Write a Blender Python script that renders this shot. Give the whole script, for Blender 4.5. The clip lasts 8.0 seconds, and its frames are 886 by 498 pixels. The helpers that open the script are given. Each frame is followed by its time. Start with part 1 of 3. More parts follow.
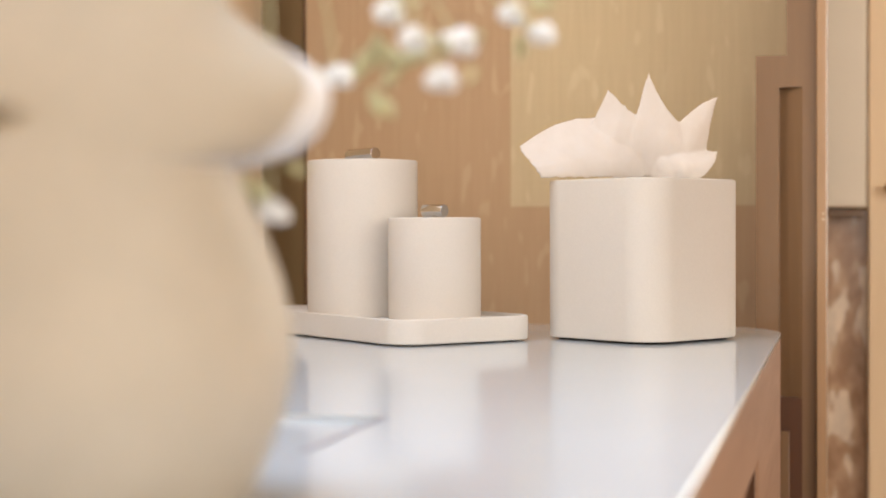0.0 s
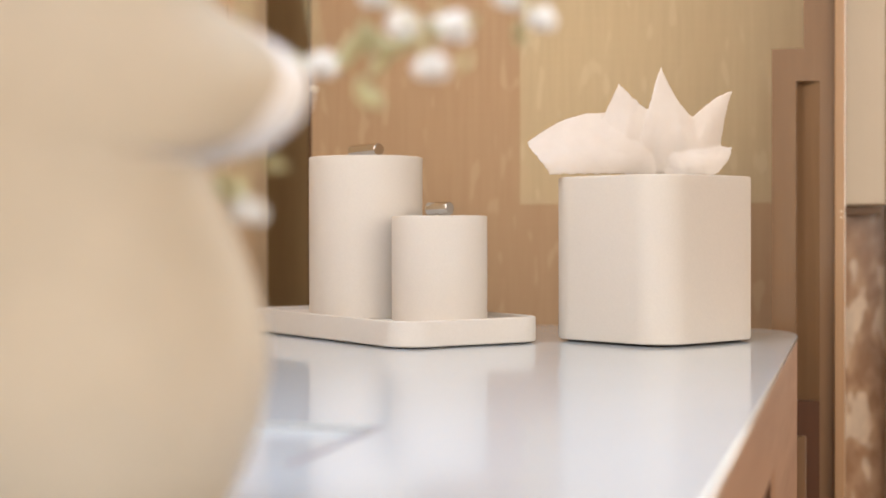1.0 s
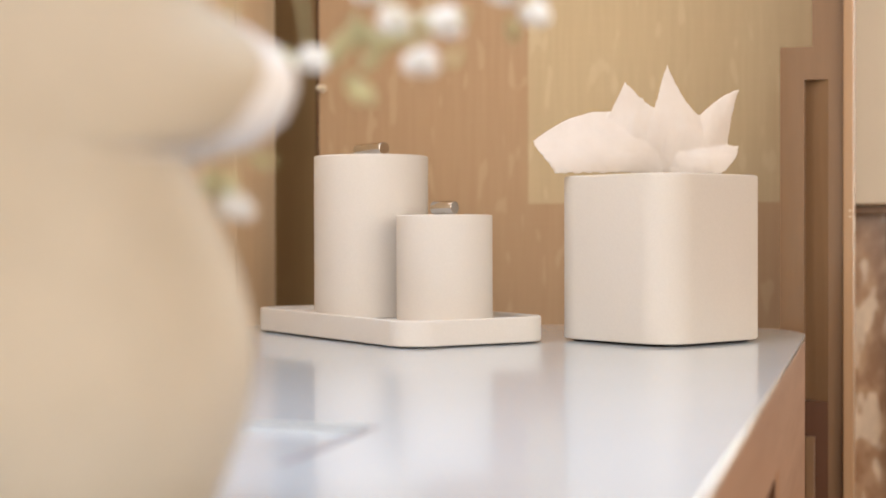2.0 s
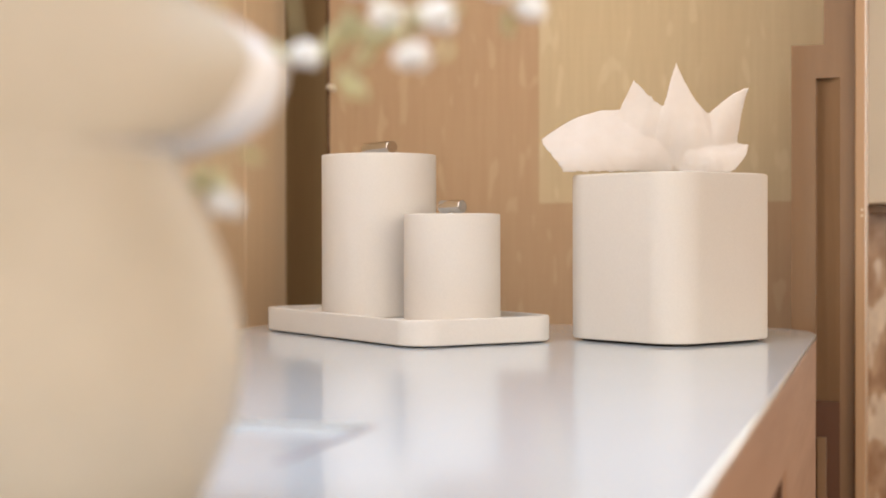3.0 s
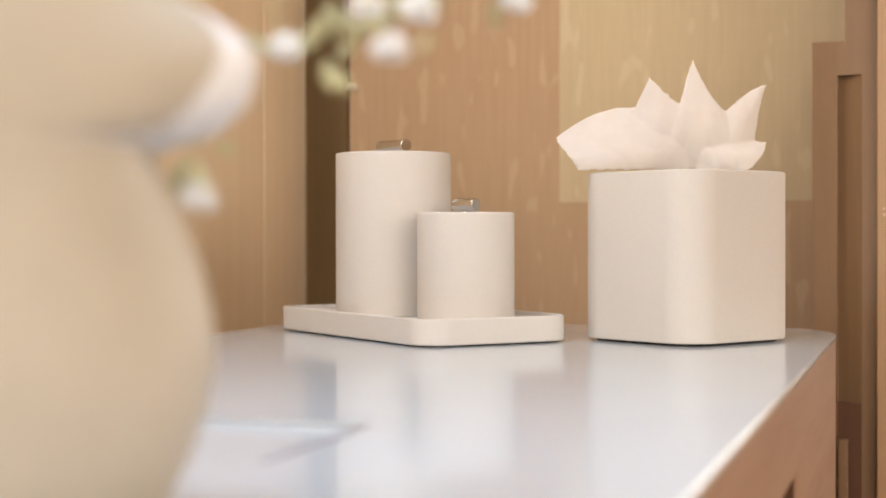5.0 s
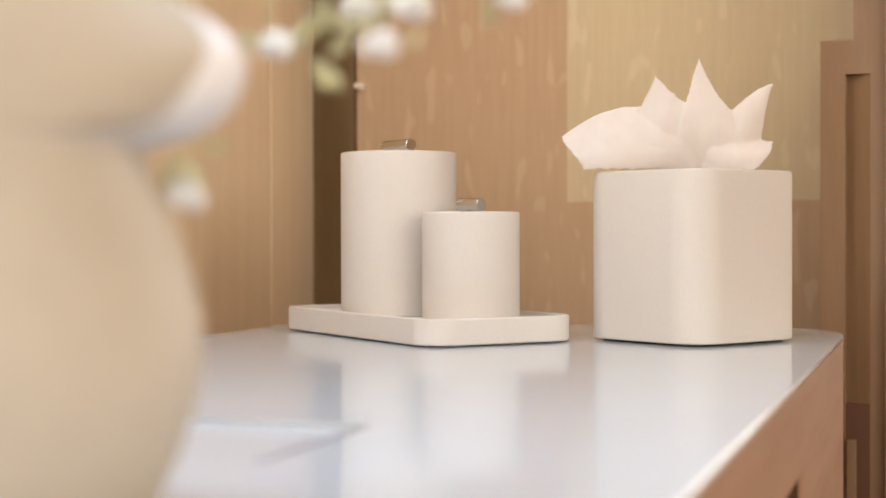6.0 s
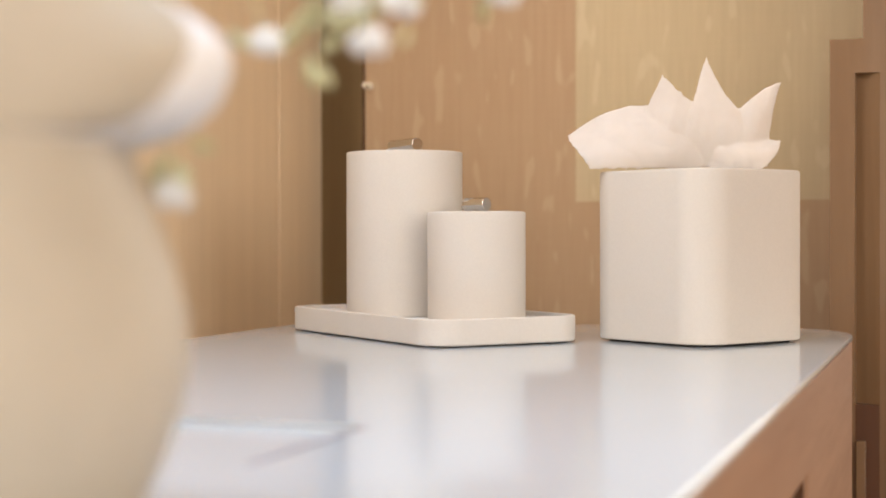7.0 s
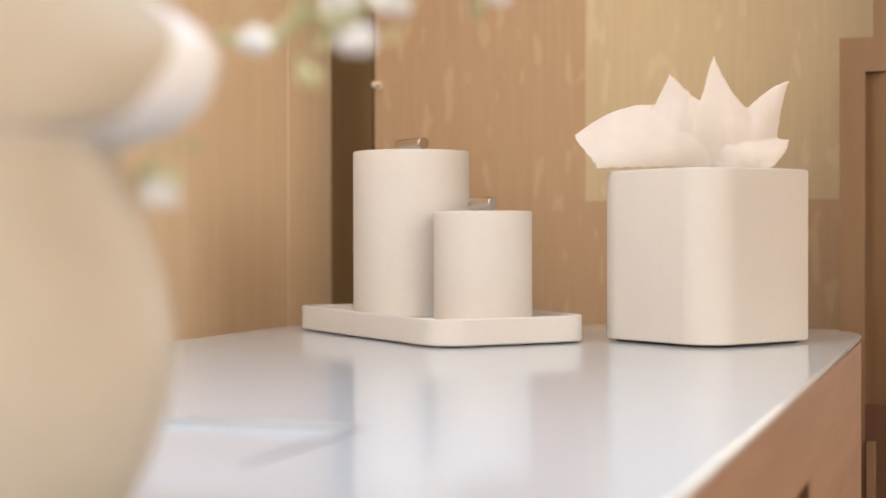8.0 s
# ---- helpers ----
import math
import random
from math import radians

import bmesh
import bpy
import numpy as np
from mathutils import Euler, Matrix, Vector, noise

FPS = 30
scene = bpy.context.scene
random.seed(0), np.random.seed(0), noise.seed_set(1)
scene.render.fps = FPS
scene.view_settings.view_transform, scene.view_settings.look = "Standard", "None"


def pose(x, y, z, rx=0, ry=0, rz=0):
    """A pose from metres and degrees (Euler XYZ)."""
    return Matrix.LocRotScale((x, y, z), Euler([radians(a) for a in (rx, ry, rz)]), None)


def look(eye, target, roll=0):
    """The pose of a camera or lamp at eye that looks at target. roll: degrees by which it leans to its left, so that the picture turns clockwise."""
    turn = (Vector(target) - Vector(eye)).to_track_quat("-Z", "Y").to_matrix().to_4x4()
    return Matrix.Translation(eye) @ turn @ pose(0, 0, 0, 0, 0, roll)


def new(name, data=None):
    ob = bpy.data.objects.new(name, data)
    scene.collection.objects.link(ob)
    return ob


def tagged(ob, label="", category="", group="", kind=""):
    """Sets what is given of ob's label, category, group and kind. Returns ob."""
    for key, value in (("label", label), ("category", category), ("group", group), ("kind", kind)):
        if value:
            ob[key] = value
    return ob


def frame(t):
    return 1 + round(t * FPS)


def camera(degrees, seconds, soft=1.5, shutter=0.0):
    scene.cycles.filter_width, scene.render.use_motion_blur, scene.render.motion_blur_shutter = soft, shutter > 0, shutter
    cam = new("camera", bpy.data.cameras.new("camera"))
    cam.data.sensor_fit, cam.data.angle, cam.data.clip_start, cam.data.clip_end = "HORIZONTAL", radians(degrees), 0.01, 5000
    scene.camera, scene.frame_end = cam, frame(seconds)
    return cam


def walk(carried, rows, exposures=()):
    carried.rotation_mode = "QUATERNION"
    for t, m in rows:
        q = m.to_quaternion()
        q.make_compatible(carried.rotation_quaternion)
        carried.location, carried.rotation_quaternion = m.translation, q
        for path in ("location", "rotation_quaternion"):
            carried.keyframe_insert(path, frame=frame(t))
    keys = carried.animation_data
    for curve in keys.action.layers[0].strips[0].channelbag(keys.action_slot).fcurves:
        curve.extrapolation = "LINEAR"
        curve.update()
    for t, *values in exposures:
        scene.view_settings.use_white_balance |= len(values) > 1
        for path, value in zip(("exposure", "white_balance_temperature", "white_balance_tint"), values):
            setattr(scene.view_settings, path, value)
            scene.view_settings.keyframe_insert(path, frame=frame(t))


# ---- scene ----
cam = camera(32.79, 8.0, soft=1.8)
cam.data.dof.use_dof = True
cam.data.dof.focus_distance = 1.30
cam.data.dof.aperture_fstop = 5.0
PATH = [
    (0, (-0.0231, -0.0708, 0.9467), (-0.3542, 1.1863, 0.9333), -0.12),
    (0.1, (-0.0231, -0.0708, 0.9467), (-0.3542, 1.1863, 0.9333), -0.12),
    (0.2, (-0.0305, -0.0345, 0.9487), (-0.3638, 1.2225, 0.9324), -0.12),
    (0.5, (-0.0288, -0.0316, 0.9483), (-0.3657, 1.2239, 0.9323), -0.12),
    (1, (-0.0257, -0.0272, 0.9476), (-0.3692, 1.2265, 0.9321), -0.12),
    (1.5, (-0.0224, -0.0234, 0.9470), (-0.3717, 1.2287, 0.9318), -0.12),
    (3, (-0.0117, -0.0117, 0.9446), (-0.3825, 1.2342, 0.9305), -0.12),
    (3.5, (-0.0081, -0.0080, 0.9440), (-0.3858, 1.2358, 0.9303), -0.12),
    (4, (-0.0043, -0.0042, 0.9434), (-0.3891, 1.2375, 0.9300), -0.12),
    (4.5, (-0.0000, -0.0000, 0.9428), (-0.3932, 1.2390, 0.9297), -0.12),
    (6, (0.0090, 0.0102, 0.9420), (-0.4020, 1.2434, 0.9292), -0.12),
    (6.5, (0.0119, 0.0143, 0.9418), (-0.4052, 1.2454, 0.9292), -0.12),
    (7, (0.0149, 0.0187, 0.9418), (-0.4085, 1.2477, 0.9290), -0.12),
    (7.5, (0.0188, 0.0224, 0.9418), (-0.4123, 1.2488, 0.9289), -0.12),
    (8, (0.0223, 0.0252, 0.9420), (-0.4149, 1.2494, 0.9287), -0.12),
]
walk(cam, [(t, look(eye, target, roll)) for t, eye, target, roll in PATH])

# ---- world and light ----
world = bpy.data.worlds.new("daylight")
scene.world = world
world.use_nodes = True
wn = world.node_tree
sky = wn.nodes.new("ShaderNodeTexSky")
sky.sky_type, sky.sun_disc = "NISHITA", False
sky.sun_elevation, sky.sun_rotation = radians(40), radians(200)
wn.links.new(sky.outputs[0], wn.nodes["Background"].inputs[0])
wn.nodes["Background"].inputs[1].default_value = 0.12


def area_lamp(name, m, sx, sy, watts, colour):
    data = bpy.data.lights.new(name, "AREA")
    data.shape, data.size, data.size_y, data.energy, data.color = "RECTANGLE", sx, sy, watts, colour
    ob = new(name, data)
    ob.matrix_world = m
    return ob


# unseen sources: daylight in the windows, a skylight over the vanity, two added lamps
area_lamp("window_light", look((0.60, -4.04, 1.50), (0.40, 1.0, 1.0)), 2.0, 1.5, 34, (1.0, 0.94, 0.86))
area_lamp("east_window_light", look((2.04, -0.75, 1.65), (-0.6, 1.0, 1.0)), 1.5, 1.1, 41, (1.0, 0.92, 0.83))
area_lamp("west_window_light", look((-0.82, 0.645, 1.78), (0.0, 1.0, 1.1)), 1.0, 0.62, 10.0, (1.0, 0.965, 0.93))
skylight = area_lamp("skylight_light", look((-0.45, 0.42, 2.44), (-0.45, 0.42, 0.85)), 0.7, 0.7, 4.3, (0.38, 0.63, 1.0))
skylight.data.spread = radians(75)  # cone narrowed to keep the cool light on the near counter
# added warm fill lamp under the ceiling, aimed towards the west corner
area_lamp("warm_fill_light", look((0.70, -0.65, 2.37), (-0.45, 1.2, 0.95)), 0.8, 0.8, 10, (1.0, 0.87, 0.72))
# added rim lamp beyond the doorway, brightens the vase's right edge
area_lamp("far_rim_light", look((0.72, 3.04, 1.35), (0.4, 1.0, 1.15)), 0.9, 1.2, 22, (1.0, 0.92, 0.81))

ZC = 0.85  # height of the vanity top


# ---- materials ----
def mat(name, colour, rough=0.5, metal=0.0, spec=0.5, coat=0.0):
    m = bpy.data.materials.new(name)
    m.use_nodes = True
    b = m.node_tree.nodes["Principled BSDF"]
    b.inputs["Base Color"].default_value = (*colour, 1)
    b.inputs["Roughness"].default_value = rough
    b.inputs["Metallic"].default_value = metal
    b.inputs["Specular IOR Level"].default_value = spec
    b.inputs["Coat Weight"].default_value = coat
    return m, m.node_tree.nodes, m.node_tree.links, b


def coords(nodes, links, scale, kind="Object", turn=(0, 0, 0)):
    c = nodes.new("ShaderNodeTexCoord")
    mp = nodes.new("ShaderNodeMapping")
    mp.inputs["Scale"].default_value = scale
    mp.inputs["Rotation"].default_value = turn
    links.new(c.outputs[kind], mp.inputs[0])
    return mp.outputs[0]


def noise_tex(nodes, links, vec, scale, detail=4, rough=0.55):
    n = nodes.new("ShaderNodeTexNoise")
    n.inputs["Scale"].default_value, n.inputs["Detail"].default_value, n.inputs["Roughness"].default_value = scale, detail, rough
    links.new(vec, n.inputs["Vector"])
    return n.outputs[0]


def ramp(nodes, links, fac, stops):
    r = nodes.new("ShaderNodeValToRGB")
    while len(r.color_ramp.elements) < len(stops):
        r.color_ramp.elements.new(0.5)
    for e, (p, c) in zip(r.color_ramp.elements, stops):
        e.position, e.color = p, (*c, 1)
    links.new(fac, r.inputs[0])
    return r.outputs[0]


def mix(nodes, links, fac, a, b, mode="MIX"):
    n = nodes.new("ShaderNodeMix")
    n.data_type, n.blend_type = "RGBA", mode
    for sock, v in ((n.inputs[0], fac), (n.inputs[6], a), (n.inputs[7], b)):
        if isinstance(v, (int, float)):
            sock.default_value = v
        elif isinstance(v, tuple):
            sock.default_value = (*v, 1)
        else:
            links.new(v, sock)
    return n.outputs[2]


def bump(nodes, links, b, height, strength, dist):
    n = nodes.new("ShaderNodeBump")
    n.inputs["Strength"].default_value, n.inputs["Distance"].default_value = strength, dist
    links.new(height, n.inputs["Height"])
    links.new(n.outputs[0], b.inputs["Normal"])


def speckled(name, colour, rough, amount=0.05, scale=9.0, spec=0.5, coat=0.0, grain=0.0004):
    """A smooth cast or lacquered surface with faint clouds of tone and a fine grain."""
    m, n, l, b = mat(name, colour, rough, 0, spec, coat)
    v = coords(n, l, (1, 1, 1))
    big = noise_tex(n, l, v, scale, 3)
    lo = tuple(c * (1 - amount) for c in colour)
    hi = tuple(min(1, c * (1 + amount * 0.6)) for c in colour)
    fine = noise_tex(n, l, v, scale * 60, 3)
    col = ramp(n, l, big, [(0.3, lo), (0.7, hi)])
    col = mix(n, l, 0.06, col, ramp(n, l, fine, [(0.3, (0.3, 0.28, 0.25)), (0.7, (1, 1, 1))]), "MULTIPLY")
    l.new(col, b.inputs["Base Color"])
    rr = n.new("ShaderNodeMapRange")
    rr.inputs["To Min"].default_value, rr.inputs["To Max"].default_value = rough * 0.85, min(1, rough * 1.2)
    l.new(fine, rr.inputs[0])
    l.new(rr.outputs[0], b.inputs["Roughness"])
    if grain:
        bump(n, l, b, fine, 0.25, grain)
    return m


def wood(name, dark, light, along=(1, 1, 0.06), rough=0.42, scale=26.0, coat=0.1):
    m, n, l, b = mat(name, light, rough, 0, 0.3, coat)
    v = coords(n, l, along)
    wob = noise_tex(n, l, v, scale * 0.25, 2)
    fine = noise_tex(n, l, v, scale * 5, 5, 0.65)
    broad = noise_tex(n, l, v, scale, 4, 0.6)
    col = ramp(n, l, broad, [(0.28, dark), (0.72, light)])
    col = mix(n, l, 0.35, col, ramp(n, l, fine, [(0.3, tuple(c * 0.8 for c in dark)), (0.7, light)]))
    col = mix(n, l, 0.25, col, ramp(n, l, wob, [(0.35, dark), (0.65, light)]))
    l.new(col, b.inputs["Base Color"])
    bump(n, l, b, fine, 0.2, 0.0006)
    return m


def cloth_wall(name, dark, light, streak):
    """Woven wall covering: fine upright fibres, crossed by thinner ones, with lighter slubs."""
    m, n, l, b = mat(name, light, 0.8, 0, 0.25)
    up = noise_tex(n, l, coords(n, l, (1, 1, 0.05)), 170, 4, 0.6)
    across = noise_tex(n, l, coords(n, l, (0.06, 0.06, 1)), 190, 3, 0.6)
    cloud = noise_tex(n, l, coords(n, l, (1, 1, 0.35)), 7, 3)
    slub = noise_tex(n, l, coords(n, l, (1, 1, 0.32)), 62, 1, 0.3)
    col = ramp(n, l, up, [(0.3, dark), (0.7, light)])
    col = mix(n, l, 0.18, col, ramp(n, l, across, [(0.3, dark), (0.7, light)]))
    col = mix(n, l, 0.3, col, ramp(n, l, cloud, [(0.35, dark), (0.65, light)]))
    col = mix(n, l, ramp(n, l, slub, [(0.62, (0, 0, 0)), (0.68, (0.5, 0.5, 0.5))]), col, streak)
    l.new(col, b.inputs["Base Color"])
    both = mix(n, l, 0.5, up, across)
    bump(n, l, b, both, 0.35, 0.0008)
    return m


M_TOP = speckled("white_glass_top", (0.54, 0.57, 0.59), 0.10, 0.02, 5, 0.55, 0.0, 0.0)
M_TOP.node_tree.nodes["Principled BSDF"].inputs["IOR"].default_value = 1.29
M_IVORY = speckled("ivory_resin", (0.635, 0.588, 0.53), 0.8, 0.02, 11, 0.12)
M_TRAY = speckled("ivory_tray_resin", (0.67, 0.625, 0.57), 0.7, 0.02, 11, 0.2)
M_VASE = speckled("cream_ceramic", (0.475, 0.41, 0.315), 0.55, 0.10, 14, 0.35, 0.0)
# white that stands in for light along the edge of the vase lip
M_LIP_LIGHT = speckled("lit_lip_white", (0.80, 0.785, 0.77), 0.62, 0.03, 14, 0.25, 0.0)
M_WELL_SHADE = speckled("grey_well_shade", (0.24, 0.215, 0.235), 0.6, 0.1, 40)
M_BLACK = speckled("dark_felt", (0.03, 0.027, 0.025), 0.9, 0.1, 60)
M_CHROME = mat("polished_chrome", (0.56, 0.54, 0.52), 0.10, 1.0)[0]
M_BRASS = mat("dull_brass", (0.62, 0.50, 0.36), 0.45, 0.6)[0]
M_OAK = wood("light_oak_veneer", (0.29, 0.165, 0.10), (0.385, 0.235, 0.152), (0.08, 0.08, 1), 0.7, 20, 0.0)
M_OAK.node_tree.nodes["Principled BSDF"].inputs["Specular IOR Level"].default_value = 0.08  # oiled, no lacquer
M_DARK = wood("walnut_frame", (0.185, 0.104, 0.05), (0.245, 0.142, 0.072))
# red-brown darkened to carry shade: knee space, wall edge, lower casing
M_RED = wood("shaded_red_brown_wood", (0.085, 0.034, 0.015), (0.12, 0.05, 0.023))
M_JAMB = wood("lighter_jamb_wood", (0.34, 0.20, 0.10), (0.43, 0.27, 0.15))
M_DEEP = wood("dark_stained_wood", (0.46, 0.285, 0.125), (0.55, 0.355, 0.165))
M_PANEL = wood("beige_wall_panel", (0.80, 0.61, 0.395), (0.85, 0.67, 0.45), (1, 1, 0.05), 0.5, 9)
M_CLOTH = cloth_wall("tan_grasscloth", (0.445, 0.30, 0.184), (0.51, 0.358, 0.224), (0.58, 0.43, 0.278))
# the same covering, with a pale greenish sheen put into its colour
M_CLOTH_SHEEN = cloth_wall("sheen_grasscloth", (0.525, 0.415, 0.26), (0.61, 0.495, 0.32), (0.67, 0.565, 0.385))
M_CREAM = speckled("cream_lacquer", (0.78, 0.70, 0.57), 0.4, 0.03, 6)
M_WALL = speckled("room_plaster", (0.68, 0.52, 0.36), 0.8, 0.05, 3)
M_CEIL = speckled("ceiling_paint", (0.80, 0.77, 0.72), 0.85, 0.03, 3)
M_FLOOR = wood("floor_boards", (0.25, 0.15, 0.085), (0.38, 0.24, 0.14), (1, 0.06, 1), 0.4, 12)
M_STEM = speckled("pale_green_stem", (0.62, 0.60, 0.36), 0.6, 0.2, 90)
M_LEAF = speckled("sage_leaf", (0.68, 0.64, 0.40), 0.6, 0.2, 90)
M_BUD = speckled("white_petal", (0.80, 0.80, 0.78), 0.7, 0.05, 200)


def tissue_mat():
    m, n, l, b = mat("white_tissue", (0.86, 0.80, 0.75), 0.9, 0, 0.1)
    v = coords(n, l, (1, 1, 1))
    f = noise_tex(n, l, v, 900, 3)
    g = noise_tex(n, l, v, 60, 4)
    l.new(ramp(n, l, g, [(0.3, (0.82, 0.775, 0.725)), (0.7, (0.88, 0.84, 0.80))]), b.inputs["Base Color"])
    bump(n, l, b, mix(n, l, 0.6, f, g), 0.3, 0.0008)
    t = n.new("ShaderNodeBsdfTranslucent")
    t.inputs[0].default_value = (0.86, 0.78, 0.70, 1)
    s = n.new("ShaderNodeMixShader")
    s.inputs[0].default_value = 0.4
    l.new(b.outputs[0], s.inputs[1])
    l.new(t.outputs[0], s.inputs[2])
    l.new(s.outputs[0], n["Material Output"].inputs[0])
    return m


def dapple_mat():
    """Polished bronze-brown surface with pale, lengthwise flecks."""
    m, n, l, b = mat("flecked_brown", (0.35, 0.2, 0.12), 0.25, 0, 0.5)
    v = coords(n, l, (1, 1, 0.42))
    a = noise_tex(n, l, v, 30, 2, 0.5)
    c = noise_tex(n, l, coords(n, l, (1, 1, 0.6), turn=(0.3, 0.5, 0)), 60, 2, 0.5)
    col = ramp(n, l, a, [(0.46, (0.40, 0.23, 0.13)), (0.55, (0.55, 0.35, 0.21)), (0.60, (0.92, 0.79, 0.62))])
    col = mix(n, l, 0.3, col, ramp(n, l, c, [(0.4, (0.34, 0.19, 0.10)), (0.65, (0.76, 0.56, 0.38))]))
    l.new(col, b.inputs["Base Color"])
    return m


M_TISSUE = tissue_mat()
M_DAPPLE = dapple_mat()


# ---- mesh helpers ----
def link_mesh(name, bm, material, smooth=True):
    bmesh.ops.recalc_face_normals(bm, faces=bm.faces)
    me = bpy.data.meshes.new(name)
    flat = bm.faces.layers.int.get("flat")
    soft = [smooth and not (flat and f[flat]) and len(f.verts) <= 4 for f in bm.faces]
    bm.to_mesh(me)
    bm.free()
    me.materials.append(material)
    me.set_sharp_from_angle(angle=radians(38))
    me.polygons.foreach_set("use_smooth", soft)
    return new(name, me)


def part(name, bm, material, parent, label="", weighted=False):
    ob = link_mesh(name, bm, material)
    if weighted:
        ob.modifiers.new("even_normals", "WEIGHTED_NORMAL").keep_sharp = True
    ob.parent = parent
    return tagged(ob, label)


def empty(name, m, label, category, group="", kind=""):
    ob = new(name)
    ob.empty_display_size = 0.02
    ob.matrix_world = m
    return tagged(ob, label, category, group, kind)


def box_bm(x0, x1, y0, y1, z0, z1, bevel=0.0, segments=2):
    bm = bmesh.new()
    bmesh.ops.create_cube(bm, size=1)
    bmesh.ops.scale(bm, vec=(x1 - x0, y1 - y0, z1 - z0), verts=bm.verts)
    bmesh.ops.translate(bm, vec=((x0 + x1) / 2, (y0 + y1) / 2, (z0 + z1) / 2), verts=bm.verts)
    if bevel:
        bmesh.ops.bevel(bm, geom=bm.edges[:], offset=bevel, segments=segments, profile=0.5, affect="EDGES")
    bm.normal_update()
    flat = bm.faces.layers.int.new("flat")
    for f in bm.faces:  # the six broad faces stay flat
        f[flat] = int(max(abs(c) for c in f.normal) > 0.9999)
    return bm


def rrect(hu, hv, r, n=7):
    out = []
    for k, (su, sv) in enumerate(((1, 1), (-1, 1), (-1, -1), (1, -1))):
        for i in range(n):
            a = (k + i / (n - 1)) * math.pi / 2
            out.append((su * (hu - r) + r * math.cos(a), sv * (hv - r) + r * math.sin(a)))
    return out


def stack(rings, cap_start=True, cap_end=True):
    """Joins rings of equally many points into a skin."""
    bm = bmesh.new()
    vs = [[bm.verts.new(p) for p in ring] for ring in rings]
    n = len(vs[0])
    for a, b in zip(vs, vs[1:]):
        for i in range(n):
            bm.faces.new((a[i], a[(i + 1) % n], b[(i + 1) % n], b[i]))
    if cap_start:
        bm.faces.new(vs[0][::-1])
    if cap_end:
        bm.faces.new(vs[-1])
    return bm


def rrect_stack(hu, hv, r, profile, n=7):
    """profile: rows of (inset, z)."""
    return stack([[(x, y, z) for x, y in rrect(hu - i, hv - i, max(r - i, 0.0015), n)] for i, z in profile])


def lathe(profile, n=64, cap_start=True, cap_end=True):
    return stack([[(r * math.cos(2 * math.pi * k / n), r * math.sin(2 * math.pi * k / n), z) for k in range(n)] for r, z in profile],
                 cap_start, cap_end)


def rounded(r, z0, z1, e, steps=5):
    """Profile of a disc or drum with rounded rims."""
    lo = [(r - e + e * math.sin(a), z0 + e - e * math.cos(a)) for a in [i / steps * math.pi / 2 for i in range(steps + 1)]]
    hi = [(r - e + e * math.cos(a), z1 - e + e * math.sin(a)) for a in [i / steps * math.pi / 2 for i in range(steps + 1)]]
    return lo + hi


def tube(points, radius, n=8, taper=1.0):
    """A round tube along points."""
    rings = []
    pts = [Vector(p) for p in points]
    for i, p in enumerate(pts):
        d = (pts[min(i + 1, len(pts) - 1)] - pts[max(i - 1, 0)]).normalized()
        s = d.cross(Vector((0.21, 0.35, 0.91))).normalized()
        u = d.cross(s)
        r = radius * (1 + (taper - 1) * i / (len(pts) - 1))
        rings.append([p + r * (math.cos(2 * math.pi * k / n) * s + math.sin(2 * math.pi * k / n) * u) for k in range(n)])
    return stack(rings)


def structure(name, bm, material, label, category):
    return tagged(link_mesh(name, bm, material), label, category, kind="structure")


# ---- the room ----
WY = 1.76  # face of the wall behind the vanity
structure("floor", box_bm(-0.95, 2.1, -4.1, 3.1, -0.1, 0.0), M_FLOOR, "brown wooden floor boards under the vanity", "floor")


def holed(name, axis, a0, a1, b0, b1, c0, c1, holes, material, label, category):
    """A wall or ceiling between c0 and c1 along its thin axis, with rectangular openings (a0, a1, b0, b1) in order along a."""
    bm = bmesh.new()

    def block(p0, p1, q0, q1):
        if p1 - p0 < 1e-4 or q1 - q0 < 1e-4:
            return
        lim = {"x": (c0, c1, p0, p1, q0, q1), "y": (p0, p1, c0, c1, q0, q1), "z": (p0, p1, q0, q1, c0, c1)}[axis]
        b = box_bm(*lim)
        me = bpy.data.meshes.new("tmp")
        b.to_mesh(me)
        b.free()
        bm.from_mesh(me)
        bpy.data.meshes.remove(me)

    at = a0
    for h0, h1, k0, k1 in holes:
        block(at, h0, b0, b1)
        block(h0, h1, b0, k0)
        block(h0, h1, k1, b1)
        at = h1
    block(at, a1, b0, b1)
    return structure(name, bm, material, label, category)


holed("ceiling", "z", -0.95, 2.1, -4.1, 3.1, 2.4, 2.5, [(-0.80, -0.10, 0.07, 0.77), (0.25, 1.15, -1.15, -0.15)], M_CEIL, "off-white ceiling with a skylight and a second, added opening", "ceiling")
holed("wall_east", "x", -4.1, 3.1, 0.0, 2.4, 2.0, 2.1, [(-1.50, 0.00, 1.10, 2.20)], M_WALL, "warm beige plaster wall with a window", "wall")
holed("wall_far", "y", -0.95, 2.0, 0.0, 2.4, 3.0, 3.1, [(0.27, 1.17, 0.75, 1.95)], M_WALL, "warm beige plaster wall in the far room", "wall")
holed("wall_south", "y", -0.95, 2.0, 0.0, 2.4, -4.1, -4.0, [(-0.40, 1.60, 0.75, 2.25)], M_WALL, "warm beige plaster wall with a wide window", "wall")


